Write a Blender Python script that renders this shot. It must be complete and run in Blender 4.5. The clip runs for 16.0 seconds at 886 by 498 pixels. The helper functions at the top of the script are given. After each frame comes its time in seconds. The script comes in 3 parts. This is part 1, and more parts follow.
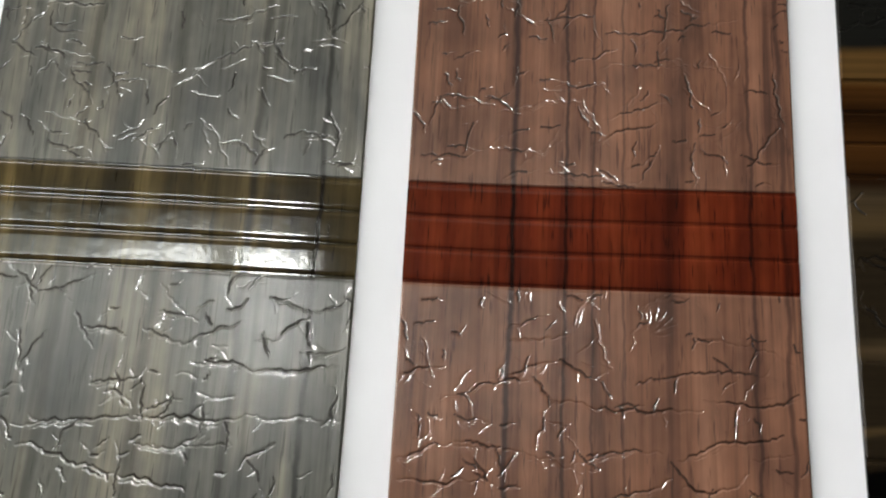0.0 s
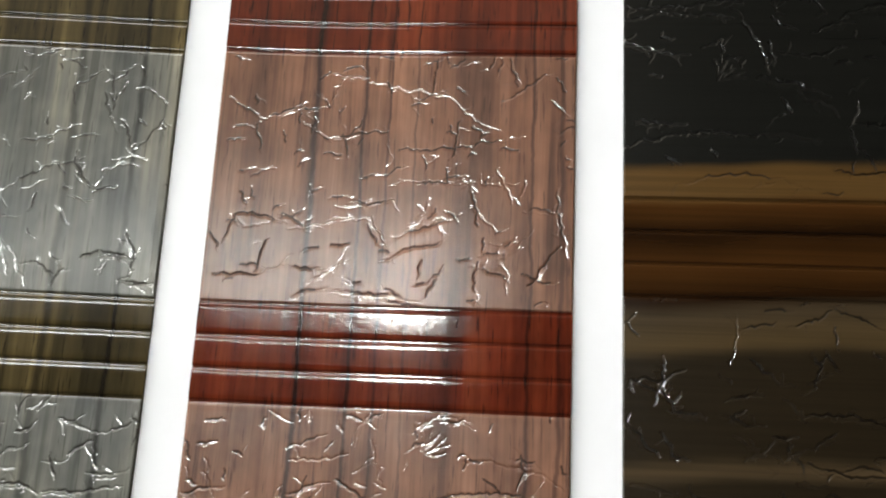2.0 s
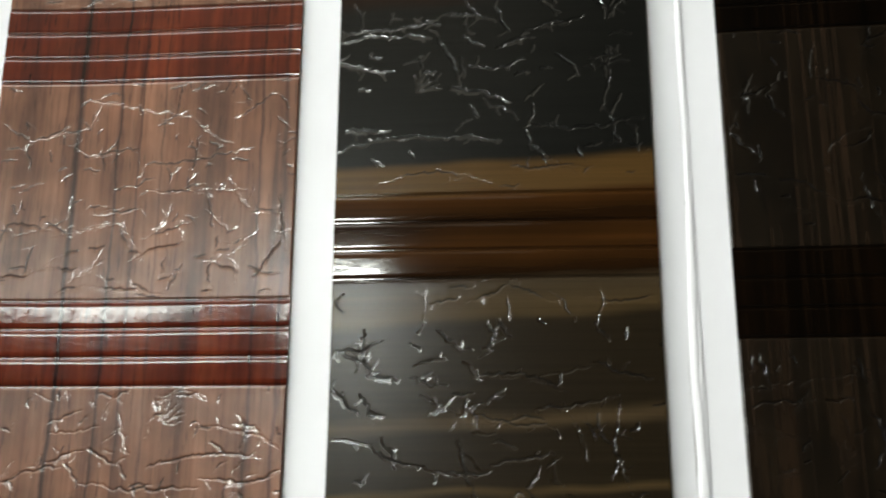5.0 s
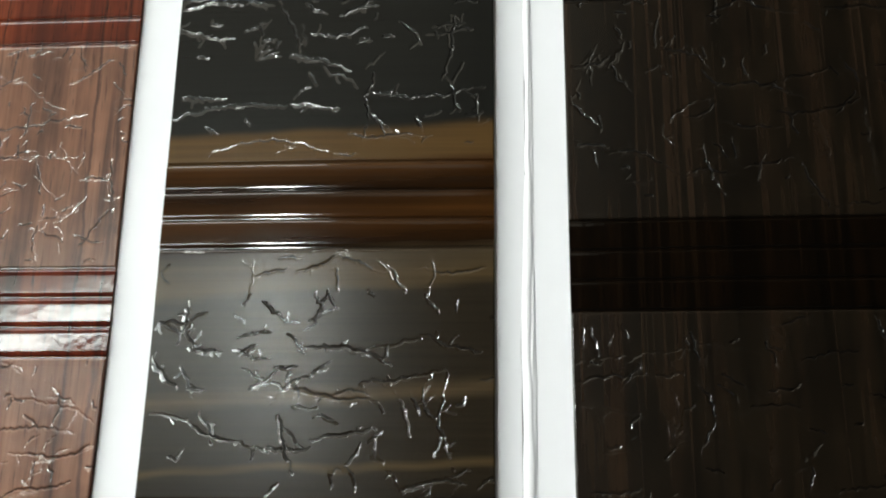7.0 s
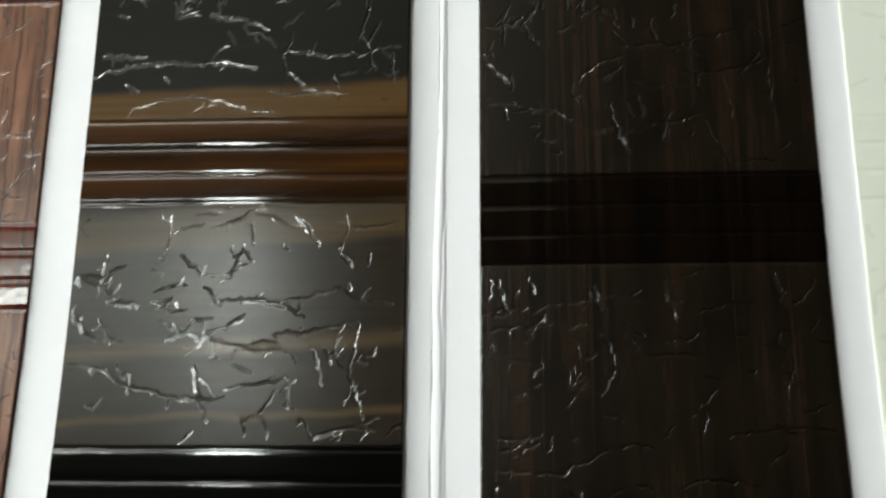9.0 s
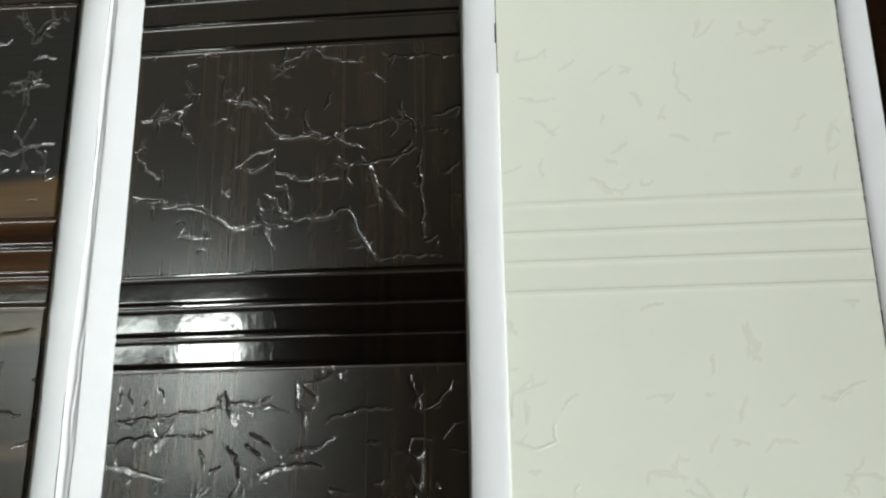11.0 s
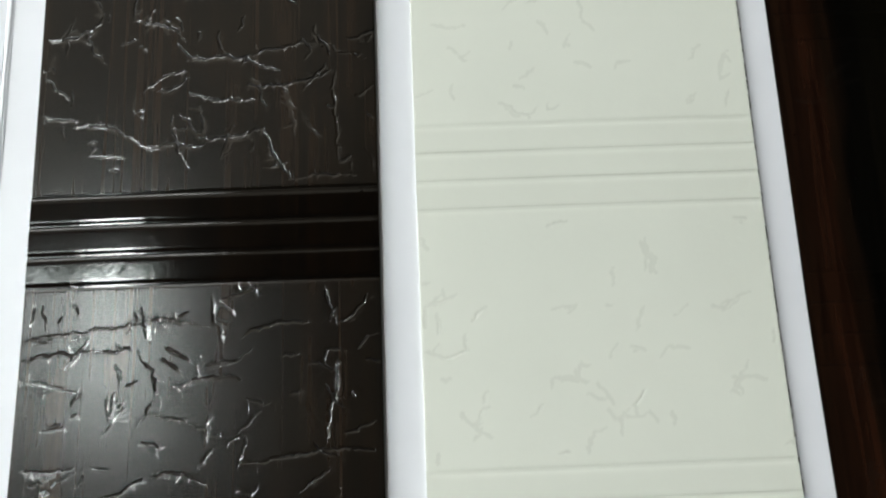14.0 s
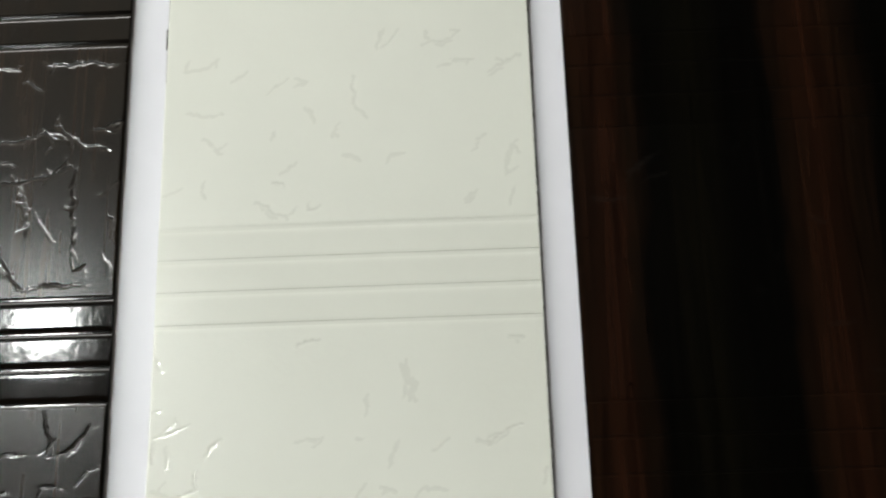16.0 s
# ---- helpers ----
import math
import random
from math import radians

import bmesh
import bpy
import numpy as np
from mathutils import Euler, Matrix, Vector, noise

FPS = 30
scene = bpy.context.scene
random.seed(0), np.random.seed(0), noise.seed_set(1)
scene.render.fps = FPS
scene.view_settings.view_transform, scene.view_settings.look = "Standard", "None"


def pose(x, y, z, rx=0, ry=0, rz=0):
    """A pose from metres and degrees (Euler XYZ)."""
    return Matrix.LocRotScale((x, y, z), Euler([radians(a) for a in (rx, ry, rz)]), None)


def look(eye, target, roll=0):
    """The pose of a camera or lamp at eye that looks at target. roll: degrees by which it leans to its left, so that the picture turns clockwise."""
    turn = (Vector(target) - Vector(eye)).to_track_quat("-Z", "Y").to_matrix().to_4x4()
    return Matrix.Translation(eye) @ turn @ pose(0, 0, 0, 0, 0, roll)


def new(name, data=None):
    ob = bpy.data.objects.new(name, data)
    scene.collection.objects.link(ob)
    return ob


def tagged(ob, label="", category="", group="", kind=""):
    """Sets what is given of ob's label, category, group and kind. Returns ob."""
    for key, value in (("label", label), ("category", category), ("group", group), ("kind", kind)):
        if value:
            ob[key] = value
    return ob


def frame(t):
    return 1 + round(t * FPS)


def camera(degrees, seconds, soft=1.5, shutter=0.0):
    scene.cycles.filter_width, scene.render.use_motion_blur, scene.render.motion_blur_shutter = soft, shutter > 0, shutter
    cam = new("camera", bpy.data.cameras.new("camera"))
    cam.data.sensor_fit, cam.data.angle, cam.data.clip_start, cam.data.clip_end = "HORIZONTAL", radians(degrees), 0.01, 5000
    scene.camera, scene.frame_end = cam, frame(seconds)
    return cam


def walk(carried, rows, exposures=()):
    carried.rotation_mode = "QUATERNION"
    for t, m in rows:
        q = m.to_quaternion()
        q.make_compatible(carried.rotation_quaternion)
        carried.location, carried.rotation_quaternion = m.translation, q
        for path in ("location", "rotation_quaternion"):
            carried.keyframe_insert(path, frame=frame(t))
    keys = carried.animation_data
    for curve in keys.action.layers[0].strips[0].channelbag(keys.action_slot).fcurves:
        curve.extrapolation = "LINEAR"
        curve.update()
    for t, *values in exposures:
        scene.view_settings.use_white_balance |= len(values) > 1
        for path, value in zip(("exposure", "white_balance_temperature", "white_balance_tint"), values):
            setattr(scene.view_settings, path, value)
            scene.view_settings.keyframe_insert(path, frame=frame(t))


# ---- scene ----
cam = camera(49.51, 16.0, soft=2.0, shutter=0.4)
PATH = [
    (0, 0.0291, -0.0534, 0.2405, 14.66, 3.85, 2.77),
    (0.5, 0.0329, -0.0380, 0.2452, 13.05, 3.86, 2.47),
    (1, 0.0481, -0.0288, 0.2460, 13.10, 3.78, 2.37),
    (1.5, 0.0736, -0.0201, 0.2464, 13.50, 5.16, 2.62),
    (2, 0.0893, -0.0178, 0.2505, 13.76, 4.87, 2.69),
    (2.5, 0.0913, -0.0277, 0.2496, 14.52, 4.55, 2.75),
    (3, 0.0966, -0.0461, 0.2547, 15.53, 4.53, 2.71),
    (3.5, 0.1024, -0.0615, 0.2564, 16.21, 4.37, 2.35),
    (4, 0.1132, -0.0639, 0.2626, 15.52, 3.82, 1.15),
    (4.5, 0.1370, -0.0472, 0.2734, 14.87, 3.73, 0.31),
    (5, 0.1733, -0.0304, 0.2835, 14.01, 5.26, 0.15),
    (5.2, 0.1867, -0.0293, 0.2794, 14.09, 5.80, 0.49),
    (7.3, 0.2190, -0.0504, 0.2667, 15.43, 4.07, 0.50),
    (7.5, 0.2178, -0.0584, 0.2672, 15.44, 3.79, 0.40),
    (8, 0.2195, -0.0829, 0.2629, 16.93, 3.50, 0.56),
    (8.3, 0.2263, -0.0847, 0.2610, 15.85, 4.18, 0.49),
    (8.5, 0.2244, -0.0821, 0.2627, 16.04, 3.19, 0.35),
    (9, 0.2394, -0.0498, 0.2709, 13.83, 3.42, 0.32),
    (9.5, 0.2646, -0.0235, 0.2754, 13.20, 1.89, -0.09),
    (9.8, 0.2918, -0.0165, 0.2704, 14.04, 3.01, 0.22),
    (10, 0.3125, -0.0185, 0.2657, 15.54, 4.07, 0.39),
    (10.2, 0.3293, -0.0205, 0.2549, 16.28, 4.95, 0.08),
    (12.3, 0.3520, -0.0517, 0.2581, 16.94, 1.15, -1.87),
    (12.5, 0.3459, -0.0531, 0.2598, 15.97, -0.17, -2.24),
    (13, 0.3449, -0.0719, 0.2577, 17.11, -0.44, -2.15),
    (13.3, 0.3466, -0.0705, 0.2566, 15.88, 0.04, -2.23),
    (13.5, 0.3458, -0.0698, 0.2576, 16.35, -0.11, -2.41),
    (14, 0.3439, -0.0487, 0.2602, 14.72, -0.67, -2.30),
    (14.5, 0.3551, -0.0320, 0.2557, 14.37, -0.14, -2.68),
    (15, 0.3708, -0.0184, 0.2485, 14.99, -0.25, -2.51),
    (15.5, 0.3972, -0.0154, 0.2408, 15.23, 0.71, -2.05),
    (16, 0.4243, -0.0128, 0.2371, 14.46, 2.29, -1.59),
]
walk(cam, [(t, pose(*p)) for t, *p in PATH],
     exposures=[(0, 0.1, 6700, 11), (0.5, 0.32, 6700, 11), (1, 0.4, 6700, 11), (2.5, 0.4, 6700, 9), (5, 0.27, 6700, 6), (7.5, 0.36, 6550, 5), (8.5, 0.30, 6550, 5), (9, 0.24, 6600, 4), (9.5, 0.36, 6600, 4), (10, 0.25, 6600, 4),
                (12.5, 0.33, 6300, 7), (14, 0.26, 6350, 7), (16, 0.28, 6550, 10)])

# ---- light: a square lamp and a tube over the table, daylight from a window ----
world = bpy.data.worlds.new("world")
scene.world = world
world.use_nodes = True
wn = world.node_tree
sky = wn.nodes.new("ShaderNodeTexSky")
sky.sky_type, sky.sun_disc = "NISHITA", False
sky.sun_elevation, sky.sun_rotation = radians(35), radians(200)
wn.links.new(sky.outputs[0], wn.nodes["Background"].inputs[0])
wn.nodes["Background"].inputs[1].default_value = 0.1

LAMP = (-0.05, 0.186, 0.80)
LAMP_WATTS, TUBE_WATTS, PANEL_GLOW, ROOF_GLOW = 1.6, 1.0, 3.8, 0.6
WINDOW_WATTS, NORTH_WATTS = 62.0, 80.0


# ---- materials ----
def material(name, rough=0.5, spec=0.5, coat=0.0):
    m = bpy.data.materials.new(name)
    m.use_nodes = True
    b = m.node_tree.nodes["Principled BSDF"]
    b.inputs["Roughness"].default_value = rough
    b.inputs["Specular IOR Level"].default_value = spec
    b.inputs["Coat Weight"].default_value = coat
    b.inputs["Coat Roughness"].default_value = 0.03
    return m, m.node_tree.nodes, m.node_tree.links, b


def node(n, kind, **values):
    made = n.new(kind)
    for key, value in values.items():
        if key in ("operation", "blend_type", "data_type", "noise_dimensions"):
            if key == "operation":
                made.operation = value
            elif key == "blend_type":
                made.blend_type = value
            elif key == "data_type":
                made.data_type = value
        else:
            made.inputs[key.replace("_", " ")].default_value = value
    return made


def ramp(n, stops):
    r = n.new("ShaderNodeValToRGB")
    e = r.color_ramp.elements
    while len(e) < len(stops):
        e.new(0.5)
    for el, (p, c) in zip(e, stops):
        el.position, el.color = p, (*c, 1)
    return r


def streaks(n, l, scale, shift, detail=5.0, warp=0.0):
    """Noise drawn out by scale in the sheet's own x and y."""
    co = n.new("ShaderNodeTexCoord")
    mp = n.new("ShaderNodeMapping")
    mp.inputs["Scale"].default_value = (*scale, 1)
    mp.inputs["Location"].default_value = (shift, shift * 0.37, 0)
    l.new(co.outputs["Object"], mp.inputs[0])
    t = node(n, "ShaderNodeTexNoise", Scale=1.0, Detail=detail, Roughness=0.62, Distortion=warp)
    l.new(mp.outputs[0], t.inputs["Vector"])
    return t.outputs["Fac"]


def mixed(n, l, fac, a, b, blend="MIX"):
    m = n.new("ShaderNodeMix")
    m.data_type, m.blend_type = "RGBA", blend
    for socket, value in ((m.inputs[0], fac), (m.inputs[6], a), (m.inputs[7], b)):
        if isinstance(value, (int, float)):
            socket.default_value = value
        elif isinstance(value, tuple):
            socket.default_value = (*value, 1)
        else:
            l.new(value, socket)
    return m.outputs[2]


def relief(n, l, b, height, strength, distance):
    bump = n.new("ShaderNodeBump")
    bump.inputs["Strength"].default_value = strength
    bump.inputs["Distance"].default_value = distance
    l.new(height, bump.inputs["Height"])
    l.new(bump.outputs[0], b.inputs["Normal"])


def upright_wood(name, colours, dark, seed, rough, spec, wide=110.0, veins=(), hair=None):
    """Printed wood with the grain running along y: broad tones, fine fibres and dark veins."""
    m, n, l, b = material(name, rough, spec)
    broad = ramp(n, [(0.32, colours[0]), (0.5, colours[1]), (0.68, colours[2])])
    l.new(streaks(n, l, (wide, 6), seed, 3, 0.6), broad.inputs[0])
    fine = ramp(n, [(0.35, (0.45, 0.45, 0.45)), (0.6, (1, 1, 1))])
    l.new(streaks(n, l, (900, 22), seed + 5, 6), fine.inputs[0])
    c = mixed(n, l, 0.42, broad.outputs[0], fine.outputs[0], "MULTIPLY")
    cloud = ramp(n, [(0.3, (0.54, 0.56, 0.61)), (0.7, (1.28, 1.25, 1.18))])
    l.new(streaks(n, l, (60, 38), seed + 23, 3), cloud.inputs[0])
    c = mixed(n, l, 0.8, c, cloud.outputs[0], "MULTIPLY")
    vein = ramp(n, [(0.60, (0, 0, 0)), (0.68, (1, 1, 1))])
    l.new(streaks(n, l, (170, 3.0), seed + 11, 2, 0.8), vein.inputs[0])
    pores = ramp(n, [(0.60, (0, 0, 0)), (0.67, (1, 1, 1))])
    l.new(streaks(n, l, (1100, 70), seed + 17, 2), pores.inputs[0])
    faint = mixed(n, l, 0.5, (0, 0, 0), vein.outputs[0])
    c = mixed(n, l, faint, c, dark)
    if hair:
        thin = ramp(n, [(0.60, (0, 0, 0)), (0.66, (1, 1, 1))])
        l.new(streaks(n, l, (520, 4.0), seed + 41, 2), thin.inputs[0])
        patch = mixed(n, l, 1.0, thin.outputs[0], streaks(n, l, (40, 60), seed + 43, 2), "MULTIPLY")
        c = mixed(n, l, patch, c, hair)
    if veins:
        co = n.new("ShaderNodeTexCoord")
        sep = n.new("ShaderNodeSeparateXYZ")
        l.new(co.outputs["Object"], sep.inputs[0])
        wob = node(n, "ShaderNodeMath", operation="MULTIPLY_ADD")
        l.new(streaks(n, l, (30, 45), seed + 31, 4), wob.inputs[0])
        wob.inputs[1].default_value = 0.0035
        l.new(sep.outputs[0], wob.inputs[2])
        for at, half, deep in veins:
            off = node(n, "ShaderNodeMath", operation="SUBTRACT")
            l.new(wob.outputs[0], off.inputs[0])
            off.inputs[1].default_value = at + 0.00175
            size = node(n, "ShaderNodeMath", operation="ABSOLUTE")
            l.new(off.outputs[0], size.inputs[0])
            band = n.new("ShaderNodeMapRange")
            band.inputs[1].default_value, band.inputs[2].default_value = half * 0.3, half
            band.inputs[3].default_value, band.inputs[4].default_value = deep, 0.0
            l.new(size.outputs[0], band.inputs[0])
            c = mixed(n, l, band.outputs[0], c, dark)
    soft = mixed(n, l, 0.55 if rough > 0.2 else 0.8, (0, 0, 0), pores.outputs[0])
    c = mixed(n, l, soft, c, dark)
    l.new(c, b.inputs["Base Color"])
    if rough > 0.2:
        relief(n, l, b, streaks(n, l, (110, 90), seed + 3, 2), 0.006, 0.001)
    else:
        relief(n, l, b, streaks(n, l, (240, 150), seed + 3, 2), 0.04, 0.001)
    return m


def level_wood(name, stops, rough, spec):
    """Printed smoky veneer whose bands run along x; stops over y from -0.09 to 0.13."""
    m, n, l, b = material(name, rough, spec)
    co = n.new("ShaderNodeTexCoord")
    sep = n.new("ShaderNodeSeparateXYZ")
    l.new(co.outputs["Object"], sep.inputs[0])
    wob = streaks(n, l, (14, 22), 4.0, 2)
    a = node(n, "ShaderNodeMath", operation="MULTIPLY_ADD")
    l.new(wob, a.inputs[0])
    a.inputs[1].default_value = 0.010
    l.new(sep.outputs[1], a.inputs[2])
    tilt = node(n, "ShaderNodeMath", operation="MULTIPLY_ADD")
    l.new(sep.outputs[0], tilt.inputs[0])
    tilt.inputs[1].default_value = -0.05
    l.new(a.outputs[0], tilt.inputs[2])
    rng = n.new("ShaderNodeMapRange")
    rng.inputs[1].default_value, rng.inputs[2].default_value = -0.09 - 0.003, 0.13 - 0.003
    l.new(tilt.outputs[0], rng.inputs[0])
    r = ramp(n, [((y + 0.09) / 0.22, c) for y, c in stops])
    l.new(rng.outputs[0], r.inputs[0])
    fine = ramp(n, [(0.32, (0.5, 0.5, 0.5)), (0.62, (1.15, 1.15, 1.15))])
    l.new(streaks(n, l, (9, 700), 8.0, 6), fine.inputs[0])
    c = mixed(n, l, 0.5, r.outputs[0], fine.outputs[0], "MULTIPLY")
    l.new(c, b.inputs["Base Color"])
    relief(n, l, b, streaks(n, l, (110, 100) if rough > 0.2 else (150, 240), 2.0, 2), 0.015 if rough > 0.2 else 0.04, 0.001)
    return m


def rosewood(name, rough, spec):
    """Near-black veneer with upright red and brown streaks; stops over x from 0.45 to 0.55."""
    m, n, l, b = material(name, rough, spec)
    co = n.new("ShaderNodeTexCoord")
    sep = n.new("ShaderNodeSeparateXYZ")
    l.new(co.outputs["Object"], sep.inputs[0])
    wob = node(n, "ShaderNodeMath", operation="MULTIPLY_ADD")
    l.new(streaks(n, l, (45, 16), 2.6, 3), wob.inputs[0])
    wob.inputs[1].default_value = 0.012
    l.new(sep.outputs[0], wob.inputs[2])
    rng = n.new("ShaderNodeMapRange")
    rng.inputs[1].default_value, rng.inputs[2].default_value = 0.456, 0.556
    l.new(wob.outputs[0], rng.inputs[0])
    black, brown, red, olive = (0.0010, 0.0009, 0.0007), (0.0072, 0.0038, 0.0020), (0.0150, 0.0056, 0.0028), (0.0024, 0.0021, 0.0011)
    r = ramp(n, [(0.0, brown), (0.05, (0.0100, 0.0042, 0.0022)), (0.12, red), (0.15, brown), (0.20, black), (0.34, olive), (0.42, black),
                 (0.52, black), (0.55, brown), (0.64, red), (0.72, brown), (0.80, black), (1.0, olive)])
    l.new(rng.outputs[0], r.inputs[0])
    fine = ramp(n, [(0.32, (0.35, 0.32, 0.30)), (0.5, (0.9, 0.9, 0.9)), (0.70, (1.8, 1.6, 1.5))])
    l.new(streaks(n, l, (330, 14), 7.0, 6, 0.8), fine.inputs[0])
    c = mixed(n, l, 0.85, r.outputs[0], fine.outputs[0], "MULTIPLY")
    l.new(c, b.inputs["Base Color"])
    relief(n, l, b, streaks(n, l, (240, 150), 3.0, 2), 0.03, 0.001)
    return m


def plain(name, colour, rough, spec=0.5, vary=0.06, grain=300.0, bump=0.1):
    m, n, l, b = material(name, rough, spec)
    lo, hi = tuple(c * (1 - vary) for c in colour), tuple(min(1, c * (1 + vary)) for c in colour)
    r = ramp(n, [(0.35, lo), (0.65, hi)])
    l.new(streaks(n, l, (18, 14), 1.0, 5), r.inputs[0])
    l.new(r.outputs[0], b.inputs["Base Color"])
    relief(n, l, b, streaks(n, l, (grain, grain), 3.0, 4), bump, 0.0006)
    return m


def glow(name, colour, strength):
    m = bpy.data.materials.new(name)
    m.use_nodes = True
    n, l = m.node_tree.nodes, m.node_tree.links
    e = n.new("ShaderNodeEmission")
    e.inputs[0].default_value, e.inputs[1].default_value = (*colour, 1), strength
    l.new(e.outputs[0], n["Material Output"].inputs[0])
    return m


FIELD, BAND = (0.25, 0.25), (0.085, 0.33)
# colours of the matt and the polished print of each sheet: three tones and the veins
OAK_F = ((0.086, 0.091, 0.086), (0.138, 0.139, 0.125), (0.255, 0.236, 0.188)), (0.030, 0.031, 0.028), 3.1
OAK_B = ((0.022, 0.017, 0.008), (0.058, 0.043, 0.018), (0.150, 0.112, 0.048)), (0.008, 0.006, 0.0035), 3.1
RED_F = ((0.1188, 0.0595, 0.0420), (0.1936, 0.0930, 0.0610), (0.2442, 0.1250, 0.0840)), (0.0385, 0.022, 0.0198), 9.4
RED_B = ((0.05638, 0.01025, 0.00564), (0.10045, 0.01589, 0.00666), (0.13837, 0.02665, 0.01076)), (0.0123, 0.0041, 0.00308), 9.4
WALNUT_F = ((0.0052, 0.0038, 0.0024), (0.0090, 0.0062, 0.0037), (0.0180, 0.0104, 0.0058)), (0.0024, 0.0018, 0.0014), 21.7
WALNUT_B = ((0.00130, 0.00078, 0.00042), (0.0027, 0.00145, 0.0006), (0.0052, 0.0025, 0.00098)), (0.0009, 0.00055, 0.00045), 21.7
INK, GOLD, TAN, SMOKE = (0.00096, 0.00096, 0.00096), (0.078, 0.042, 0.0130), (0.060, 0.039, 0.0170), (0.0150, 0.0104, 0.0056)
BROWN, UMBER, DUSK = (0.046, 0.0180, 0.0044), (0.0115, 0.0046, 0.0014), (0.0066, 0.0067, 0.0058)
SMOKE_STOPS = [(-0.075, SMOKE), (-0.066, INK), (-0.041, INK), (-0.039, SMOKE), (-0.0325, SMOKE), (-0.031, TAN), (-0.029, SMOKE),
               (-0.015, SMOKE), (-0.012, (0.055, 0.037, 0.019)), (-0.008, SMOKE), (0.017, SMOKE), (0.0205, TAN), (0.029, (0.042, 0.029, 0.016)), (0.033, UMBER),
               (0.042, BROWN), (0.050, UMBER), (0.057, BROWN), (0.060, GOLD), (0.067, GOLD), (0.0695, DUSK), (0.122, DUSK), (0.127, UMBER)]

paper = plain("white_board", (0.815, 0.83, 0.885), 0.42, 0.5, 0.03, 200, 0.002)
ink_dark = plain("dark_print", (0.05, 0.05, 0.05), 0.6)
gap_dark = plain("dark_gap", (0.010, 0.009, 0.008), 0.8, 0.2)
ink_grey = plain("grey_print", (0.22, 0.18, 0.16), 0.6)
wall_paint = plain("wall_paint", (0.24, 0.23, 0.21), 0.8, 0.3, 0.08, 60, 0.2)
ceiling_paint = plain("ceiling_paint", (0.035, 0.032, 0.028), 0.8, 0.3, 0.08, 60, 0.2)
floor_tile = plain("floor_tile", (0.30, 0.27, 0.23), 0.4, 0.5, 0.1, 60, 0.1)
table_wood = upright_wood("table_wood", *WALNUT_F[:2], 40.0, 0.3, 0.5, 30)
grey_metal = plain("grey_metal", (0.4, 0.4, 0.4), 0.4)
lamp_glow = glow("lamp_glow", (1.0, 0.97, 0.92), 2.0)
panel_glow = glow("panel_glow", (0.88, 1.0, 0.93), PANEL_GLOW)
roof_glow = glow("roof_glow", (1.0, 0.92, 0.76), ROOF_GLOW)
tube_glow = glow("tube_glow", (0.95, 1.0, 0.98), 2.0)


# ---- builders ----
def link(name, bm, mat, parent=None, label="", smooth=False):
    me = bpy.data.meshes.new(name)
    bm.normal_update()
    bm.to_mesh(me)
    bm.free()
    me.materials.append(mat)
    if smooth:
        for p in me.polygons:
            p.use_smooth = True
    ob = new(name, me)
    if parent:
        ob.parent = parent
    return tagged(ob, label)


def part(name, bm, mat, parent, label="", smooth=False):
    return link(name, bm, mat, parent, label, smooth)


def box(bm, x0, x1, y0, y1, z0, z1, bevel=0.0):
    v = bmesh.ops.create_cube(bm, size=1)["verts"]
    bmesh.ops.scale(bm, vec=(x1 - x0, y1 - y0, z1 - z0), verts=v)
    bmesh.ops.translate(bm, vec=((x0 + x1) / 2, (y0 + y1) / 2, (z0 + z1) / 2), verts=v)
    if bevel:
        bmesh.ops.bevel(bm, geom=list({e for a in v for e in a.link_edges}), offset=bevel, segments=2, affect="EDGES")
    return bm


def one_box(*a, **k):
    return box(bmesh.new(), *a, **k)


def sheet(bm, x0, x1, profile, top, steps=14, deep=1.0):
    """A strip from x0 to x1 whose section along y is the profile (y, z), laid on the height top(x)."""
    xs = [x0 + (x1 - x0) * i / steps for i in range(steps + 1)]
    rows = [[bm.verts.new((x, y, top(x, y) + z * deep)) for y, z in profile] for x in xs]
    for a, b in zip(rows, rows[1:]):
        for i in range(len(profile) - 1):
            bm.faces.new((a[i], b[i], b[i + 1], a[i + 1]))
    return bm


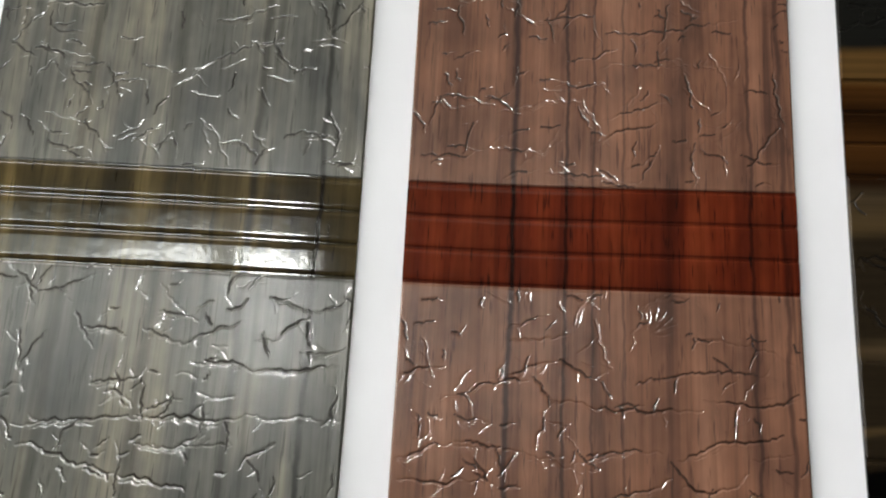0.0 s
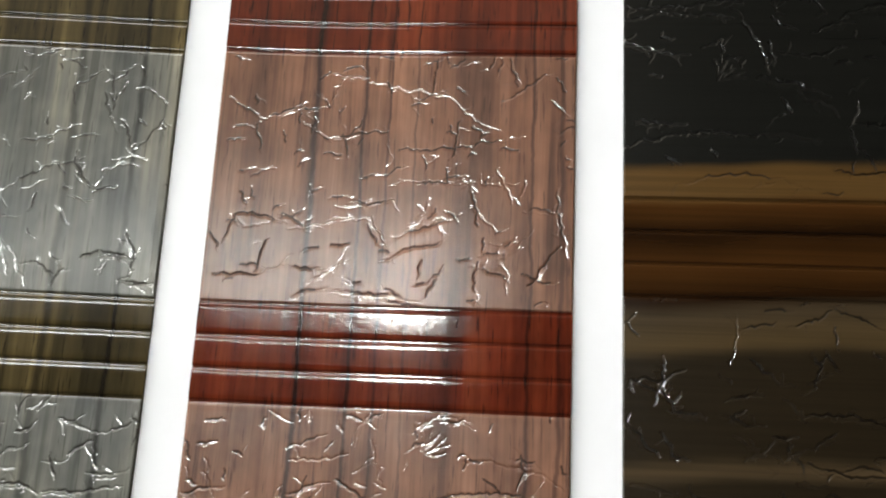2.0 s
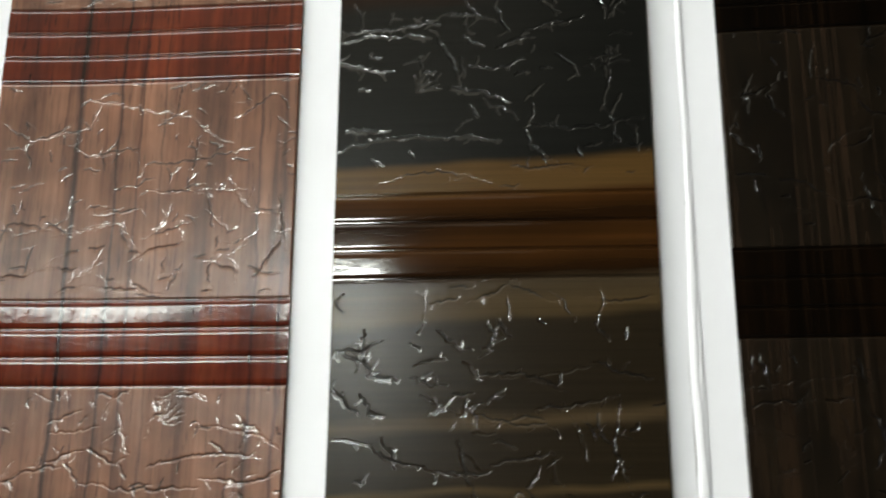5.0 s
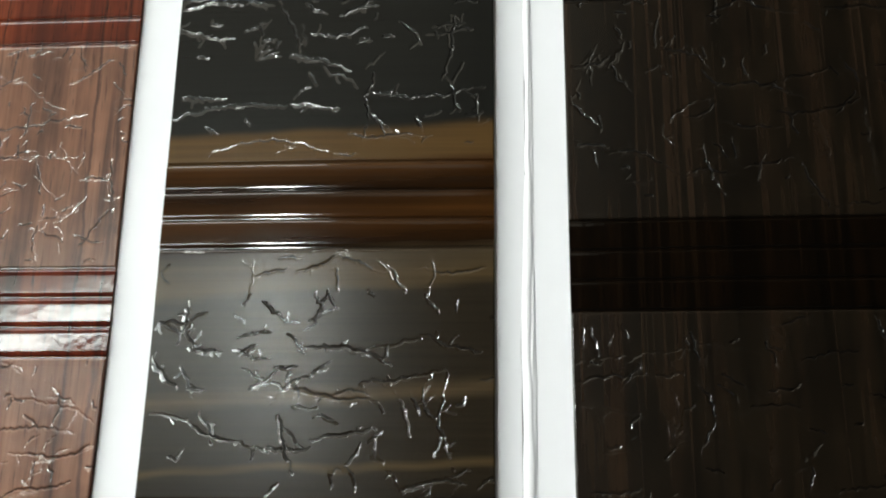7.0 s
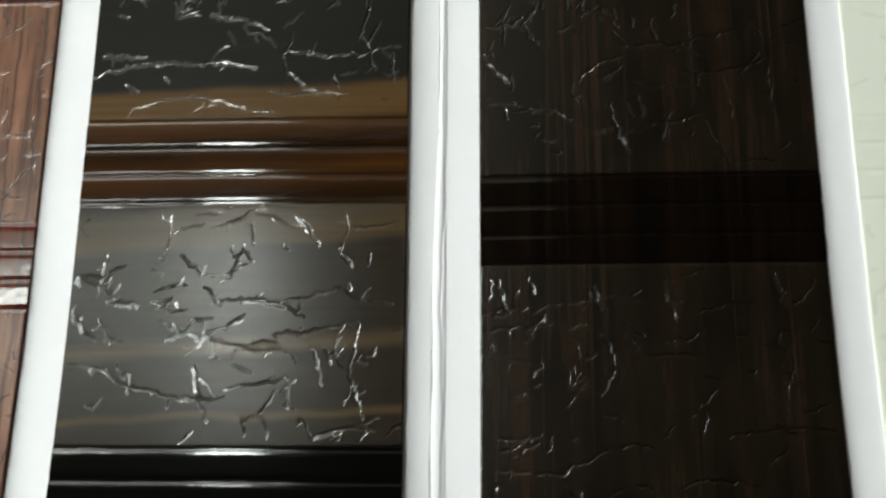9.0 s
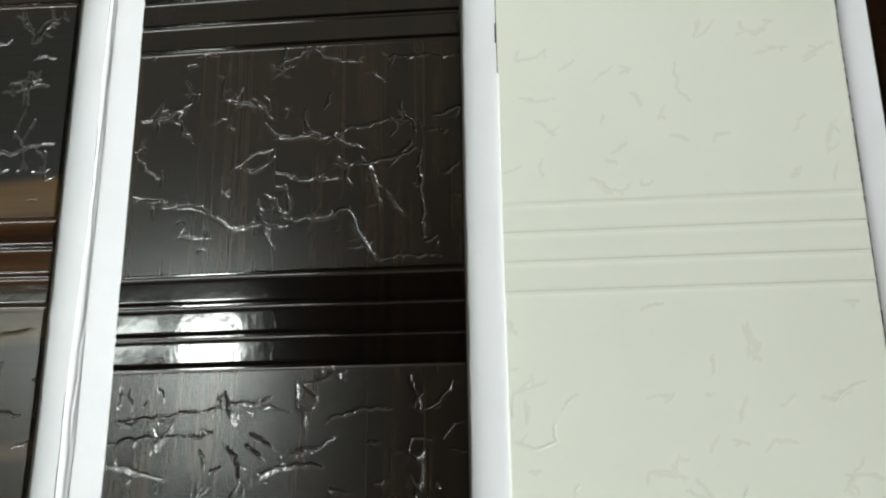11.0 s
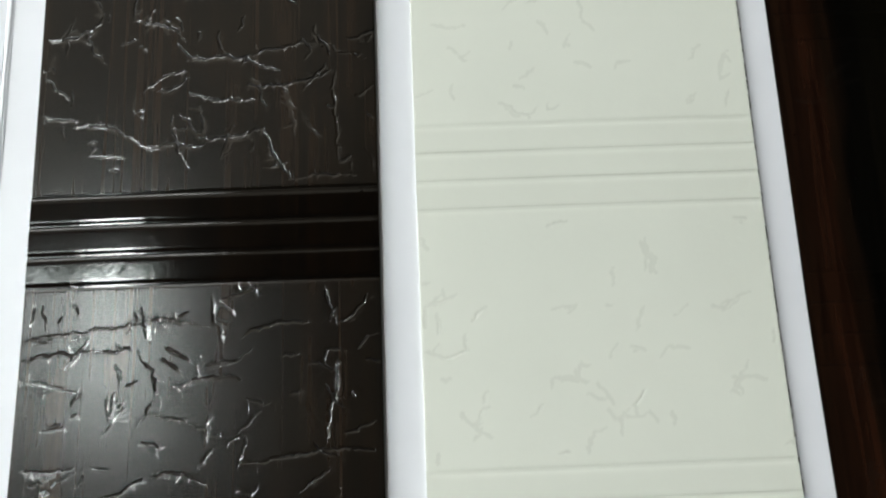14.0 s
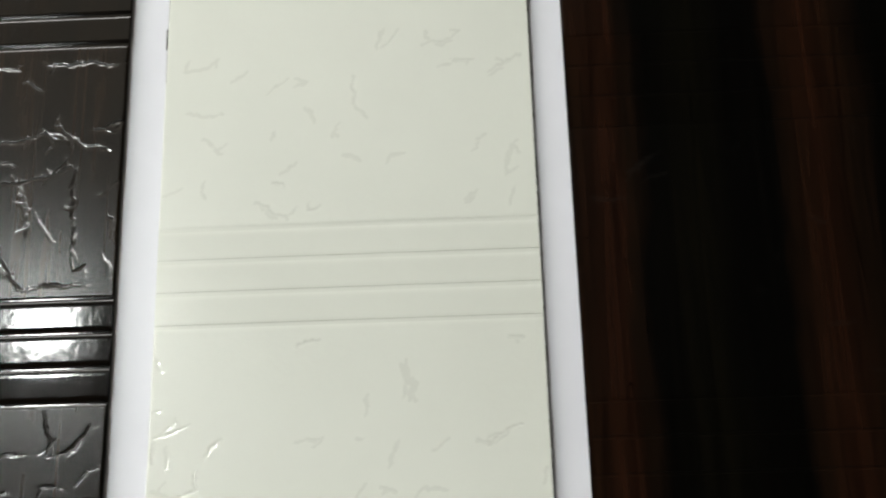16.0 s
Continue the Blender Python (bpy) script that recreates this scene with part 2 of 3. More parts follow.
# ---- room ----
def room():
    z0, z1, x0, x1, y0, y1 = -0.76, 2.1, -2.4, 2.2, -1.8, 2.6
    tagged(link("floor", one_box(x0 - .15, x1 + .15, y0 - .15, y1 + .15, z0 - 0.1, z0), floor_tile), "brown tiled floor under the table", "floor", kind="structure")
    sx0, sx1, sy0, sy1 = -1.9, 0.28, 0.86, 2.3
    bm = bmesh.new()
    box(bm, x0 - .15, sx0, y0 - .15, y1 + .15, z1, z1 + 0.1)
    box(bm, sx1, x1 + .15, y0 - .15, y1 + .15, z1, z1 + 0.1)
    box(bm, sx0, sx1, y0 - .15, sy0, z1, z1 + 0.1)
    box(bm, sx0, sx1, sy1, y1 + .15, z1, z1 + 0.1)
    tagged(link("ceiling", bm, ceiling_paint), "dim painted ceiling over the table", "ceiling", kind="structure")
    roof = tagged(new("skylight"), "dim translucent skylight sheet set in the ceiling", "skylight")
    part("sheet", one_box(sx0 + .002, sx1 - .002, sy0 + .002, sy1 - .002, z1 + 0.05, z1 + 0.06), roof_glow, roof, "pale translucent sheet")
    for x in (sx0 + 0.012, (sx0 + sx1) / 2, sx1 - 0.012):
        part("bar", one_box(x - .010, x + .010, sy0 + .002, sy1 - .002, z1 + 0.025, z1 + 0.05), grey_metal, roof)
    tagged(link("wall_east", one_box(x1, x1 + .15, y0, y1, z0, z1), wall_paint), "plain painted wall behind the table", "wall", kind="structure")
    tagged(link("wall_south", one_box(x0, x1, y0 - .15, y0, z0, z1), wall_paint), "plain painted wall beside the table", "wall", kind="structure")
    bm = bmesh.new()
    nx0, nx1, nz0, nz1 = -2.0, -0.35, 0.5, 1.9
    box(bm, x0, nx0, y1, y1 + .15, z0, z1)
    box(bm, nx1, x1, y1, y1 + .15, z0, z1)
    box(bm, nx0, nx1, y1, y1 + .15, z0, nz0)
    box(bm, nx0, nx1, y1, y1 + .15, nz1, z1)
    tagged(link("wall_north", bm, wall_paint), "plain painted wall with a window beyond the table", "wall", kind="structure")
    d = bpy.data.lights.new("north_window_light", "AREA")
    d.shape, d.size, d.size_y, d.energy, d.color = "RECTANGLE", nx1 - nx0, nz1 - nz0, NORTH_WATTS, (1.0, 0.985, 0.94)
    w = new("north_window_light", d)
    w.matrix_world = look(((nx0 + nx1) / 2, y1 + 0.05, (nz0 + nz1) / 2), ((nx0 + nx1) / 2, 0, (nz0 + nz1) / 2))
    bm = bmesh.new()
    wy0, wy1, wz0, wz1 = -0.3, 1.3, 0.2, 1.6
    box(bm, x0 - .15, x0, y0, wy0, z0, z1)
    box(bm, x0 - .15, x0, wy1, y1, z0, z1)
    box(bm, x0 - .15, x0, wy0, wy1, z0, wz0)
    box(bm, x0 - .15, x0, wy0, wy1, wz1, z1)
    tagged(link("wall_west", bm, wall_paint), "plain painted wall with a window opening", "wall", kind="structure")
    d = bpy.data.lights.new("window_light", "AREA")
    d.shape, d.size, d.size_y, d.energy, d.color = "RECTANGLE", wy1 - wy0, wz1 - wz0, WINDOW_WATTS, (1.0, 0.985, 0.94)
    w = new("window_light", d)
    w.matrix_world = look((x0 - 0.05, (wy0 + wy1) / 2, (wz0 + wz1) / 2), (0, (wy0 + wy1) / 2, (wz0 + wz1) / 2))


room()


def table():
    root = tagged(new("table"), "dark stained wooden table under the sample book", "table")
    part("tabletop", one_box(-0.75, 0.95, -0.42, 0.50, -0.048, -0.010, bevel=0.004), table_wood, root)
    for x in (-0.69, 0.89):
        for y in (-0.36, 0.44):
            part("leg", one_box(x - .03, x + .03, y - .03, y + .03, -0.76, -0.048), table_wood, root)


table()


def area(name, size, size_y, watts, colour, m):
    d = bpy.data.lights.new(name, "AREA")
    d.shape, d.size, d.size_y, d.energy, d.color = "RECTANGLE", size, size_y, watts, colour
    new(name, d).matrix_world = m


def lamps():
    """One hanging fitting: a broad pale panel, its near edge slanting along a tube, with a square bulb box under it."""
    x, y, z = LAMP
    root = tagged(new("hanging_lamp"), "broad glowing panel lamp hanging over the table", "lamp")
    x0, x1, y0, y1 = -0.56, 0.0, 0.150, 0.240

    def slab(za, zb, grow):
        plan = [(x0 - grow, y0 - grow), (-0.13, y + 0.020 - grow), (-0.10, y - 0.010 - grow), (x1 + grow, y - 0.010 - grow), (x1 + grow, y1 + grow), (x0 - grow, y1 + grow)]
        bm = bmesh.new()
        low = [bm.verts.new((px, py, za)) for px, py in plan]
        up = [bm.verts.new((px, py, zb)) for px, py in plan]
        bm.faces.new(low[::-1])
        bm.faces.new(up)
        for k in range(len(plan)):
            q = (k + 1) % len(plan)
            bm.faces.new((low[k], low[q], up[q], up[k]))
        return bm

    part("housing", slab(z + 0.030, z + 0.055, 0.010), grey_metal, root)
    part("diffuser", slab(z + 0.024, z + 0.030, 0.0), panel_glow, root, "pale glowing diffuser")
    part("bulb_box", one_box(x - .040, x + .040, y - .028, y + .028, z, z + 0.020, bevel=0.003), lamp_glow, root, "white glowing box")
    area("lamp_light", 0.074, 0.052, LAMP_WATTS, (0.96, 1.0, 0.97), pose(x, y, z - 0.002))
    a, b = Vector((-0.13, y + 0.024, z + 0.010)), Vector((-0.46, y - 0.030, z + 0.010))
    turn = (b - a).to_track_quat("Z", "Y").to_matrix().to_4x4()
    bm = bmesh.new()
    bmesh.ops.create_cone(bm, cap_ends=True, segments=16, radius1=.010, radius2=.010, depth=(b - a).length, matrix=Matrix.Translation((a + b) / 2) @ turn)
    part("tube", bm, tube_glow, root, "white glowing tube", True)
    area("tube_light", (b - a).length, 0.024, TUBE_WATTS, (0.95, 1.0, 0.98), pose((a.x + b.x) / 2, (a.y + b.y) / 2, z - 0.003, 0, 0, math.degrees(math.atan2(b.y - a.y, b.x - a.x))))
    for cx in (x0 + 0.08, x1 - 0.08):
        bm = bmesh.new()
        bmesh.ops.create_cone(bm, cap_ends=True, segments=10, radius1=.003, radius2=.003, depth=2.1 - z - 0.055, matrix=Matrix.Translation((cx, y, (2.1 + z + 0.055) / 2)))
        part("cable", bm, grey_metal, root)


lamps()

# ---- sample book ----
GUTTER = 0.2222


def curl(y):
    """The leaves lift a little towards their lower edge."""
    u = (0.030 - y) / 0.075
    if u <= 0:
        return 0.0
    return 0.056 * 0.075 * (u ** 3 - u ** 4 / 2 if u < 1 else u - 0.5)


def rise(x):
    """The left leaf bends up towards its outer edge."""
    u = (0.052 - x) / 0.055
    if u <= 0:
        return 0.0
    return 0.105 * 0.055 * (u ** 3 - u ** 4 / 2 if u < 1 else u - 0.5)


def board(x, y=0.0):
    """Height of the white board; the two leaves sink towards the fold."""
    return rise(x) + curl(y) - 0.0017 - 0.0020 * math.exp(-((x - GUTTER) / 0.030) ** 2)


def leaf(x0, x1, y0, y1, label):
    root = tagged(new("page"), label, "page", "pages of the sample book")
    bm = bmesh.new()
    n = 160
    xs = [x0 + (x1 - x0) * i / n for i in range(n + 1)]
    ys = [y0, y0 * 0.85, y0 * 0.7, y0 * 0.55, y0 * 0.4, y0 * 0.25, y0 * 0.1, 0, y1]
    rows = [[bm.verts.new((x, y0, -0.0098))] + [bm.verts.new((x, y, board(x, y))) for y in ys] + [bm.verts.new((x, y1, -0.0098))] for x in xs]
    for a, b in zip(rows, rows[1:]):
        for i in range(len(a)):
            j = (i + 1) % len(a)
            bm.faces.new((a[i], b[i], b[j], a[j]))
    bm.faces.new(rows[0])
    bm.faces.new(rows[-1][::-1])
    bmesh.ops.recalc_face_normals(bm, faces=bm.faces)
    part("board", bm, paper, root)
    return root


left_page = leaf(-0.137, 0.2211, -0.098, 0.190, "white board page with three glued laminate samples")
right_page = leaf(0.2236, 0.575, -0.096, 0.190, "white board page with glued samples and printed names")


def fold():
    """The creased paper hinge between the leaves, split along its left side."""
    random.seed(5)
    root = tagged(new("book_fold"), "creased white paper fold torn along one side", "fold")
    bm = bmesh.new()
    n, m = 150, 14
    ph = [random.uniform(0, 6) for k in range(8)]
    rows, tear = [], []
    for j in range(n + 1):
        y = -0.096 + 0.286 * j / n
        lean = min(1.0, max(0.0, (y - 0.005) / 0.050))
        a = 0.2195 + 0.0016 * lean * lean + 0.00012 * math.sin(y * 130 + ph[0]) + 0.00006 * math.sin(y * 420 + ph[4])
        b = 0.2238
        if y < 0.058:
            tear.append((a - 0.00005, y, 0.00010 + 0.00007 * math.sin(y * 210 + ph[5]) + (0.00030 if 0.0535 < y < 0.0565 else 0.0)))
        row = []
        for i in range(m + 1):
            u = i / m
            x = a + (b - a) * u
            bulge = 0.0007 * math.sin(math.pi * u) ** 0.7
            line = 0.00045 * math.exp(-((u - 0.72 - 0.10 * math.sin(y * 90 + ph[1]) - 0.04 * math.sin(y * 310 + ph[2])) / 0.06) ** 2)
            line += 0.00030 * math.exp(-((u - 0.88 - 0.05 * math.sin(y * 160 + ph[3])) / 0.05) ** 2)
            row.append(bm.verts.new((x, y, board(x, y) + bulge - line - (0.003 if i == 0 else 0.0) - (0.001 if i == m else 0.0))))
        rows.append(row)
    for p, q in zip(rows, rows[1:]):
        for i in range(m):
            bm.faces.new((p[i], p[i + 1], q[i + 1], q[i]))
    part("hinge", bm, paper, root, "", True)
    # dark strip laid on the board, painting the shade inside the tear
    bm = bmesh.new()
    rows = [[bm.verts.new((x + k * w, y, board(x + k * w, y) + 0.00012 - 0.0001 * abs(k))) for k in (-1, 0, 1)] for x, y, w in tear]
    for p, q in zip(rows, rows[1:]):
        for i in range(2):
            bm.faces.new((p[i], p[i + 1], q[i + 1], q[i]))
    part("tear", bm, ink_dark, root, "thin dark strip for the shaded tear along the fold")


fold()


def writing(text, x, y, height, mat, parent, right=False):
    cu = bpy.data.curves.new("printed_name", "FONT")
    cu.body, cu.size, cu.extrude = text, height / 0.70, 0.00003
    cu.space_character = 1.02
    cu.align_x = "RIGHT" if right else "LEFT"
    tmp = new("printed_name", cu)
    me = bpy.data.meshes.new_from_object(tmp.evaluated_get(bpy.context.evaluated_depsgraph_get()))
    bpy.data.objects.remove(tmp)
    bm = bmesh.new()
    bm.from_mesh(me)
    bpy.data.meshes.remove(me)
    for v in bm.verts:
        v.co = (v.co.x + x, v.co.y + y, board(v.co.x + x, v.co.y + y) + 0.00006 + v.co.z)
    root = new("printed_name")
    root.parent = parent
    left = set(bm.faces)
    while left:
        todo, found = [left.pop()], []
        while todo:
            f = todo.pop()
            found.append(f)
            for e in f.edges:
                for g in e.link_faces:
                    if g in left:
                        left.remove(g)
                        todo.append(g)
        one, seen = bmesh.new(), {}
        for f in found:
            for v in f.verts:
                if v not in seen:
                    seen[v] = one.verts.new(v.co)
            one.faces.new([seen[v] for v in f.verts])
        part("letter", one, mat, root)
    bm.free()
    return root


def wander(a, b, wild):
    """A crooked line from a to b."""
    d = b - a
    n = max(4, int(d.length / 0.0009))
    s = Vector((-d.y, d.x)).normalized()
    off, pts = 0.0, []
    bow = random.uniform(-0.10, 0.10) * d.length
    for i in range(n + 1):
        t = i / n
        off = off * 0.7 + random.uniform(-wild, wild)
        pts.append(a + d * t + s * (off + bow * math.sin(math.pi * t)))
    return pts


# main wrinkles of the embossing roll: start and end in millimetres from the sheet's left edge and down from a band
ROLL_U = [(1, 32, 9, 41), (2, 48, 12, 49), (13, 50, 32, 57), (32, 57, 48, 57), (48, 55, 66, 52), (30, 41, 37, 35), (37, 35, 43, 34), (43, 30, 70, 34), (63, 29, 78, 26),
      (78, 25, 95, 31), (61, 39, 85, 35), (44, 41, 64, 43), (69, 37, 75, 54), (86, 36, 87, 63), (39, 48, 44, 64), (66, 53, 73, 68), (2, 22, 16, 19),
      (10, 15, 8, 28), (27, 17, 28, 5), (41, 7, 55, 1), (52, 1, 69, 7), (76, 6, 96, 6), (40, 25, 45, 31), (73, 68, 91, 67)]
ROLL_L = [(0, 15, 32, 11), (32, 11, 51, 13), (5, 5, 8, 13), (0, 19, 20, 18), (21, 18, 30, 18), (0, 25, 18, 30), (32, 18, 39, 34), (40, 18, 47, 22), (51, 23, 63, 19),
      (42, 28, 60, 27), (55, 17, 51, 4), (60, 16, 79, 12), (82, 2, 86, 13), (86, 13, 94, 5), (87, 23, 83, 45), (36, 36, 55, 42), (0, 57, 36, 53),
      (37, 52, 52, 54), (61, 49, 96, 47), (60, 41, 66, 36), (62, 42, 60, 50), (55, 63, 75, 62), (14, 67, 49, 68), (3, 49, 17, 49)]
ROLL_P = [(3, 14, 14, 20), (14, 20, 25, 16), (31, 6, 42, 8), (42, 9, 68, 15), (68, 16, 79, 23), (79, 15, 93, 5), (32, 26, 48, 24), (51, 29, 86, 24), (52, 37, 73, 37),
      (6, 49, 22, 50), (22, 52, 45, 49), (51, 54, 67, 49), (48, 61, 65, 54), (3, 66, 21, 62), (21, 62, 35, 63), (29, 67, 40, 60), (72, 37, 74, 50),
      (74, 60, 75, 69), (75, 61, 83, 65), (38, 44, 51, 43), (45, 48, 50, 56), (96, 39, 98, 58), (89, 65, 96, 55), (36, 69, 59, 72)]
ROLL_Q = [(28, 14, 43, 12), (11, 30, 28, 25), (28, 23, 39, 19), (40, 19, 49, 23), (38, 28, 75, 30), (75, 27, 100, 25), (59, 24, 93, 22), (73, 12, 99, 18), (34, 22, 38, 30),
      (1, 44, 15, 40), (15, 40, 30, 41), (30, 41, 44, 45), (2, 49, 23, 49), (44, 44, 65, 40), (50, 52, 67, 46), (69, 42, 94, 35), (70, 48, 83, 47),
      (1, 23, 12, 22), (58, 11, 66, 7), (4, 31, 7, 41), (49, 8, 53, 20), (37, 31, 34, 40), (84, 27, 83, 37), (19, 42, 25, 51)]

ROLL_V = [(-3, 57, 4, 55), (10, 59, 14, 65), (12, 38, 20, 44), (19, 44, 28, 55), (31, 43, 36, 54), (49, 49, 59, 40), (59, 40, 68, 36), (41, 64, 47, 69), (60, 59, 65, 70),
      (79, 62, 84, 59), (84, 59, 91, 61), (90, 53, 93, 66), (74, 31, 77, 40), (90, 30, 97, 21), (85, 21, 89, 30), (33, 36, 39, 35), (12, 27, 27, 26),
      (-5, 30, 5, 29), (48, 52, 44, 58), (22, 59, 35, 67), (64, 44, 63, 49)]
ROLL_W = [(33, 16, 45, 17), (49, 16, 60, 19), (60, 19, 73, 13), (80, 7, 90, 9), (83, 15, 89, 11), (88, 19, 100, 17), (78, 25, 98, 22), (65, 23, 77, 24), (21, 40, 51, 38),
      (50, 37, 79, 35), (79, 36, 99, 37), (51, 44, 74, 43), (23, 45, 48, 51), (48, 51, 64, 54), (51, 29, 51, 38), (58, 31, 56, 37), (39, 30, 49, 28),
      (11, 39, 20, 40), (69, 10, 74, 7), (97, 28, 97, 37), (76, 48, 84, 42)]
ROLL_E = [(1, 27, 10, 24), (1, 28, 1, 33), (2, 40, 12, 40), (12, 40, 12, 35), (83, 31, 92, 27), (84, 50, 93, 50), (28, 58, 32, 55), (16, 54, 17, 51), (56, 56, 60, 53),
      (51, 43, 53, 39), (42, 48, 43, 44), (57, 40, 61, 41), (44, 53, 49, 54), (43, 68, 45, 63), (35, 68, 38, 67), (52, 64, 53, 58), (14, 31, 18, 28),
      (36, 6, 42, 4), (54, 23, 54, 18), (63, 19, 63, 13)]


def dent(h, x0, y0, step, pts, width, depth, shade=None):
    """Press a crooked rounded wrinkle along pts into the height field h, with a low lip on one side."""
    ny, nx = h.shape
    n = len(pts) - 1
    for i in range(n):
        a, b = pts[i], pts[i + 1]
        k = 0.45 + 0.55 * math.sin(math.pi * (i + 0.5) / n) ** 0.5
        w, d = width * k * random.uniform(0.75, 1.25), depth * (0.6 + 0.4 * k) * random.uniform(0.6, 1.3)
        m = 2.6 * w
        i0, i1 = max(0, int((min(a.x, b.x) - m - x0) / step)), min(nx, int((max(a.x, b.x) + m - x0) / step) + 2)
        j0, j1 = max(0, int((min(a.y, b.y) - m - y0) / step)), min(ny, int((max(a.y, b.y) + m - y0) / step) + 2)
        if i1 - i0 < 2 or j1 - j0 < 2:
            continue
        gx, gy = np.meshgrid(x0 + step * np.arange(i0, i1), y0 + step * np.arange(j0, j1))
        ex, ey = b.x - a.x, b.y - a.y
        ll = ex * ex + ey * ey + 1e-12
        t = np.clip(((gx - a.x) * ex + (gy - a.y) * ey) / ll, 0, 1)
        dx, dy = gx - a.x - t * ex, gy - a.y - t * ey
        r2 = dx * dx + dy * dy
        part_of = h[j0:j1, i0:i1]
        # mark the cells whose colour will carry painted shade
        if shade is not None:
            shade[j0:j1, i0:i1] |= r2 < (0.75 * w) ** 2
        np.minimum(part_of, -d * np.exp(-r2 / (w * w)), out=part_of)
        lip = 0.25 * d * np.exp(-(np.sqrt(r2) - 1.7 * w) ** 2 / (0.2 * w * w)) * (dy < 0)
        calm = part_of > -0.15 * d
        part_of[calm] = np.maximum(part_of[calm], lip[calm])


def fan(h, x0, y0, step, c):
    """A small spray of short wrinkles that the embossing roll repeats."""
    for k in range(7):
        d = Vector((math.cos(0.1 + k * 0.27), math.sin(0.1 + k * 0.27)))
        dent(h, x0, y0, step, wander(c + d * 0.001, c + d * random.uniform(0.005, 0.008), 0.0001), 0.00030, 0.00008)


def embossed(x0, x1, y0, y1, top, seed, rolls, count, size, step, deep):
    """A field of the sheet as one height field with all its wrinkles and rounded rims."""
    random.seed(seed)
    nx, ny = int((x1 - x0) / step) + 1, int((y1 - y0) / step) + 1
    h, shade = np.zeros((ny, nx)), np.zeros((ny, nx), dtype=bool)
    lines = []
    for strokes, shift, sign in rolls:
        for ax, ay, bx, by in strokes:
            lines.append((Vector((x0 + ax / 1000 + shift, y1 - ay / 1000)), Vector((x0 + bx / 1000 + shift, y1 - by / 1000)), sign))
    for i in range(count):
        a = Vector((random.uniform(x0, x1), random.uniform(y0, y1)))
        ang = random.gauss(0.1, 0.5) if random.random() < 0.6 else random.uniform(0.9, 2.4)
        lines.append((a, a + Vector((math.cos(ang), math.sin(ang))) * random.choice((0.0025, 0.0035, 0.005, 0.007, 0.010)), 0.75))
    for a, b, s in lines:
        pts = wander(a, b, 0.00055)
        broad = random.random() < 0.55
        dent(h, x0, y0, step, pts, (random.uniform(0.00026, 0.00037) if broad else random.uniform(0.00020, 0.00026)) * (0.7 + 0.3 * s), (random.uniform(0.00008, 0.00013) if broad else 0.00019) * s * size)
        # a narrow groove on the upper side, coloured dark as the wrinkle's shade
        if size >= 1.0 and random.random() < 0.75:
            n = len(pts)
            i0, i1 = random.randrange(0, max(1, n // 3)), random.randrange(2 * n // 3, n + 1)
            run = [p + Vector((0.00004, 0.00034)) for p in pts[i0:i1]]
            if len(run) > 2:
                dent(h, x0, y0, step, run, 0.00020, 0.00018 * s * size, shade)
        if (b - a).length > 0.009 and random.random() < 0.4:
            gap = Vector((b.y - a.y, a.x - b.x)).normalized() * random.uniform(0.0006, 0.0011)
            n = len(pts)
            i0 = random.randrange(0, max(1, n // 3))
            twin = [p + gap for p in pts[i0:i0 + max(4, n // 2)]]
            if len(twin) > 2:
                dent(h, x0, y0, step, twin, 0.00024, 0.00007 * s * size)
        for twig in range(random.choice((1, 2, 2, 3)) if (b - a).length > 0.009 else random.choice((0, 0, 1))):
            c = random.choice(pts)
            q = c + Vector((random.uniform(-1, 1), random.uniform(-1, 1))) * 0.0035
            dent(h, x0, y0, step, wander(c, q, 0.0003), 0.00024, 0.00007 * s * size)
    for strokes, shift, sign in rolls:
        if strokes is ROLL_L:
            fan(h, x0, y0, step, Vector((x0 + 0.0255, y1 - 0.0370)))
        elif strokes is ROLL_Q:
            fan(h, x0, y0, step, Vector((x0 + 0.0620, y1 - 0.0110)))
    xs, ys = np.linspace(x0, x1, nx), np.linspace(y0, y1, ny)
    wave = np.array([[top(x, y) for x in xs[::12]] for y in ys[::12]])
    base = np.array([np.interp(xs, xs[::12], row) for row in wave])
    base = np.array([np.interp(ys, ys[::12], base[:, i]) for i in range(nx)]).T
    rim = np.minimum(ys - y0, 99)
    edge = -0.00025 * np.clip(1 - (ys - y0) / 0.0003, 0, 1) ** 2 - 0.00034 * np.clip(1 - (y1 - ys) / 0.0009, 0, 1) ** 2
    side = -0.00030 * np.clip(1 - np.minimum(xs - x0, x1 - xs) / 0.0004, 0, 1) ** 2
    z = base + h + edge[:, None] * deep + side[None, :] * min(1.0, deep)
    gx, gy = np.meshgrid(xs, ys)
    co = np.stack([gx, gy, z], -1).reshape(-1, 3)
    q = np.arange(nx * ny).reshape(ny, nx)
    quads = np.stack([q[:-1, :-1], q[:-1, 1:], q[1:, 1:], q[1:, :-1]], -1).reshape(-1, 4)
    me = bpy.data.meshes.new("embossed_field")
    me.vertices.add(len(co))
    me.vertices.foreach_set("co", co.ravel())
    me.loops.add(quads.size)
    me.loops.foreach_set("vertex_index", quads.ravel())
    me.polygons.add(len(quads))
    me.polygons.foreach_set("loop_start", np.arange(0, quads.size, 4))
    me.update(calc_edges=True)
    me.polygons.foreach_set("use_smooth", np.ones(len(quads), dtype=bool))
    pressed = h < -0.00001
    pressed = (pressed[:-1, :-1] | pressed[1:, 1:]).ravel()
    # faces that get the darkened print, shade put into their colour
    shaded = (shade[:-1, :-1] | shade[1:, 1:]).ravel()
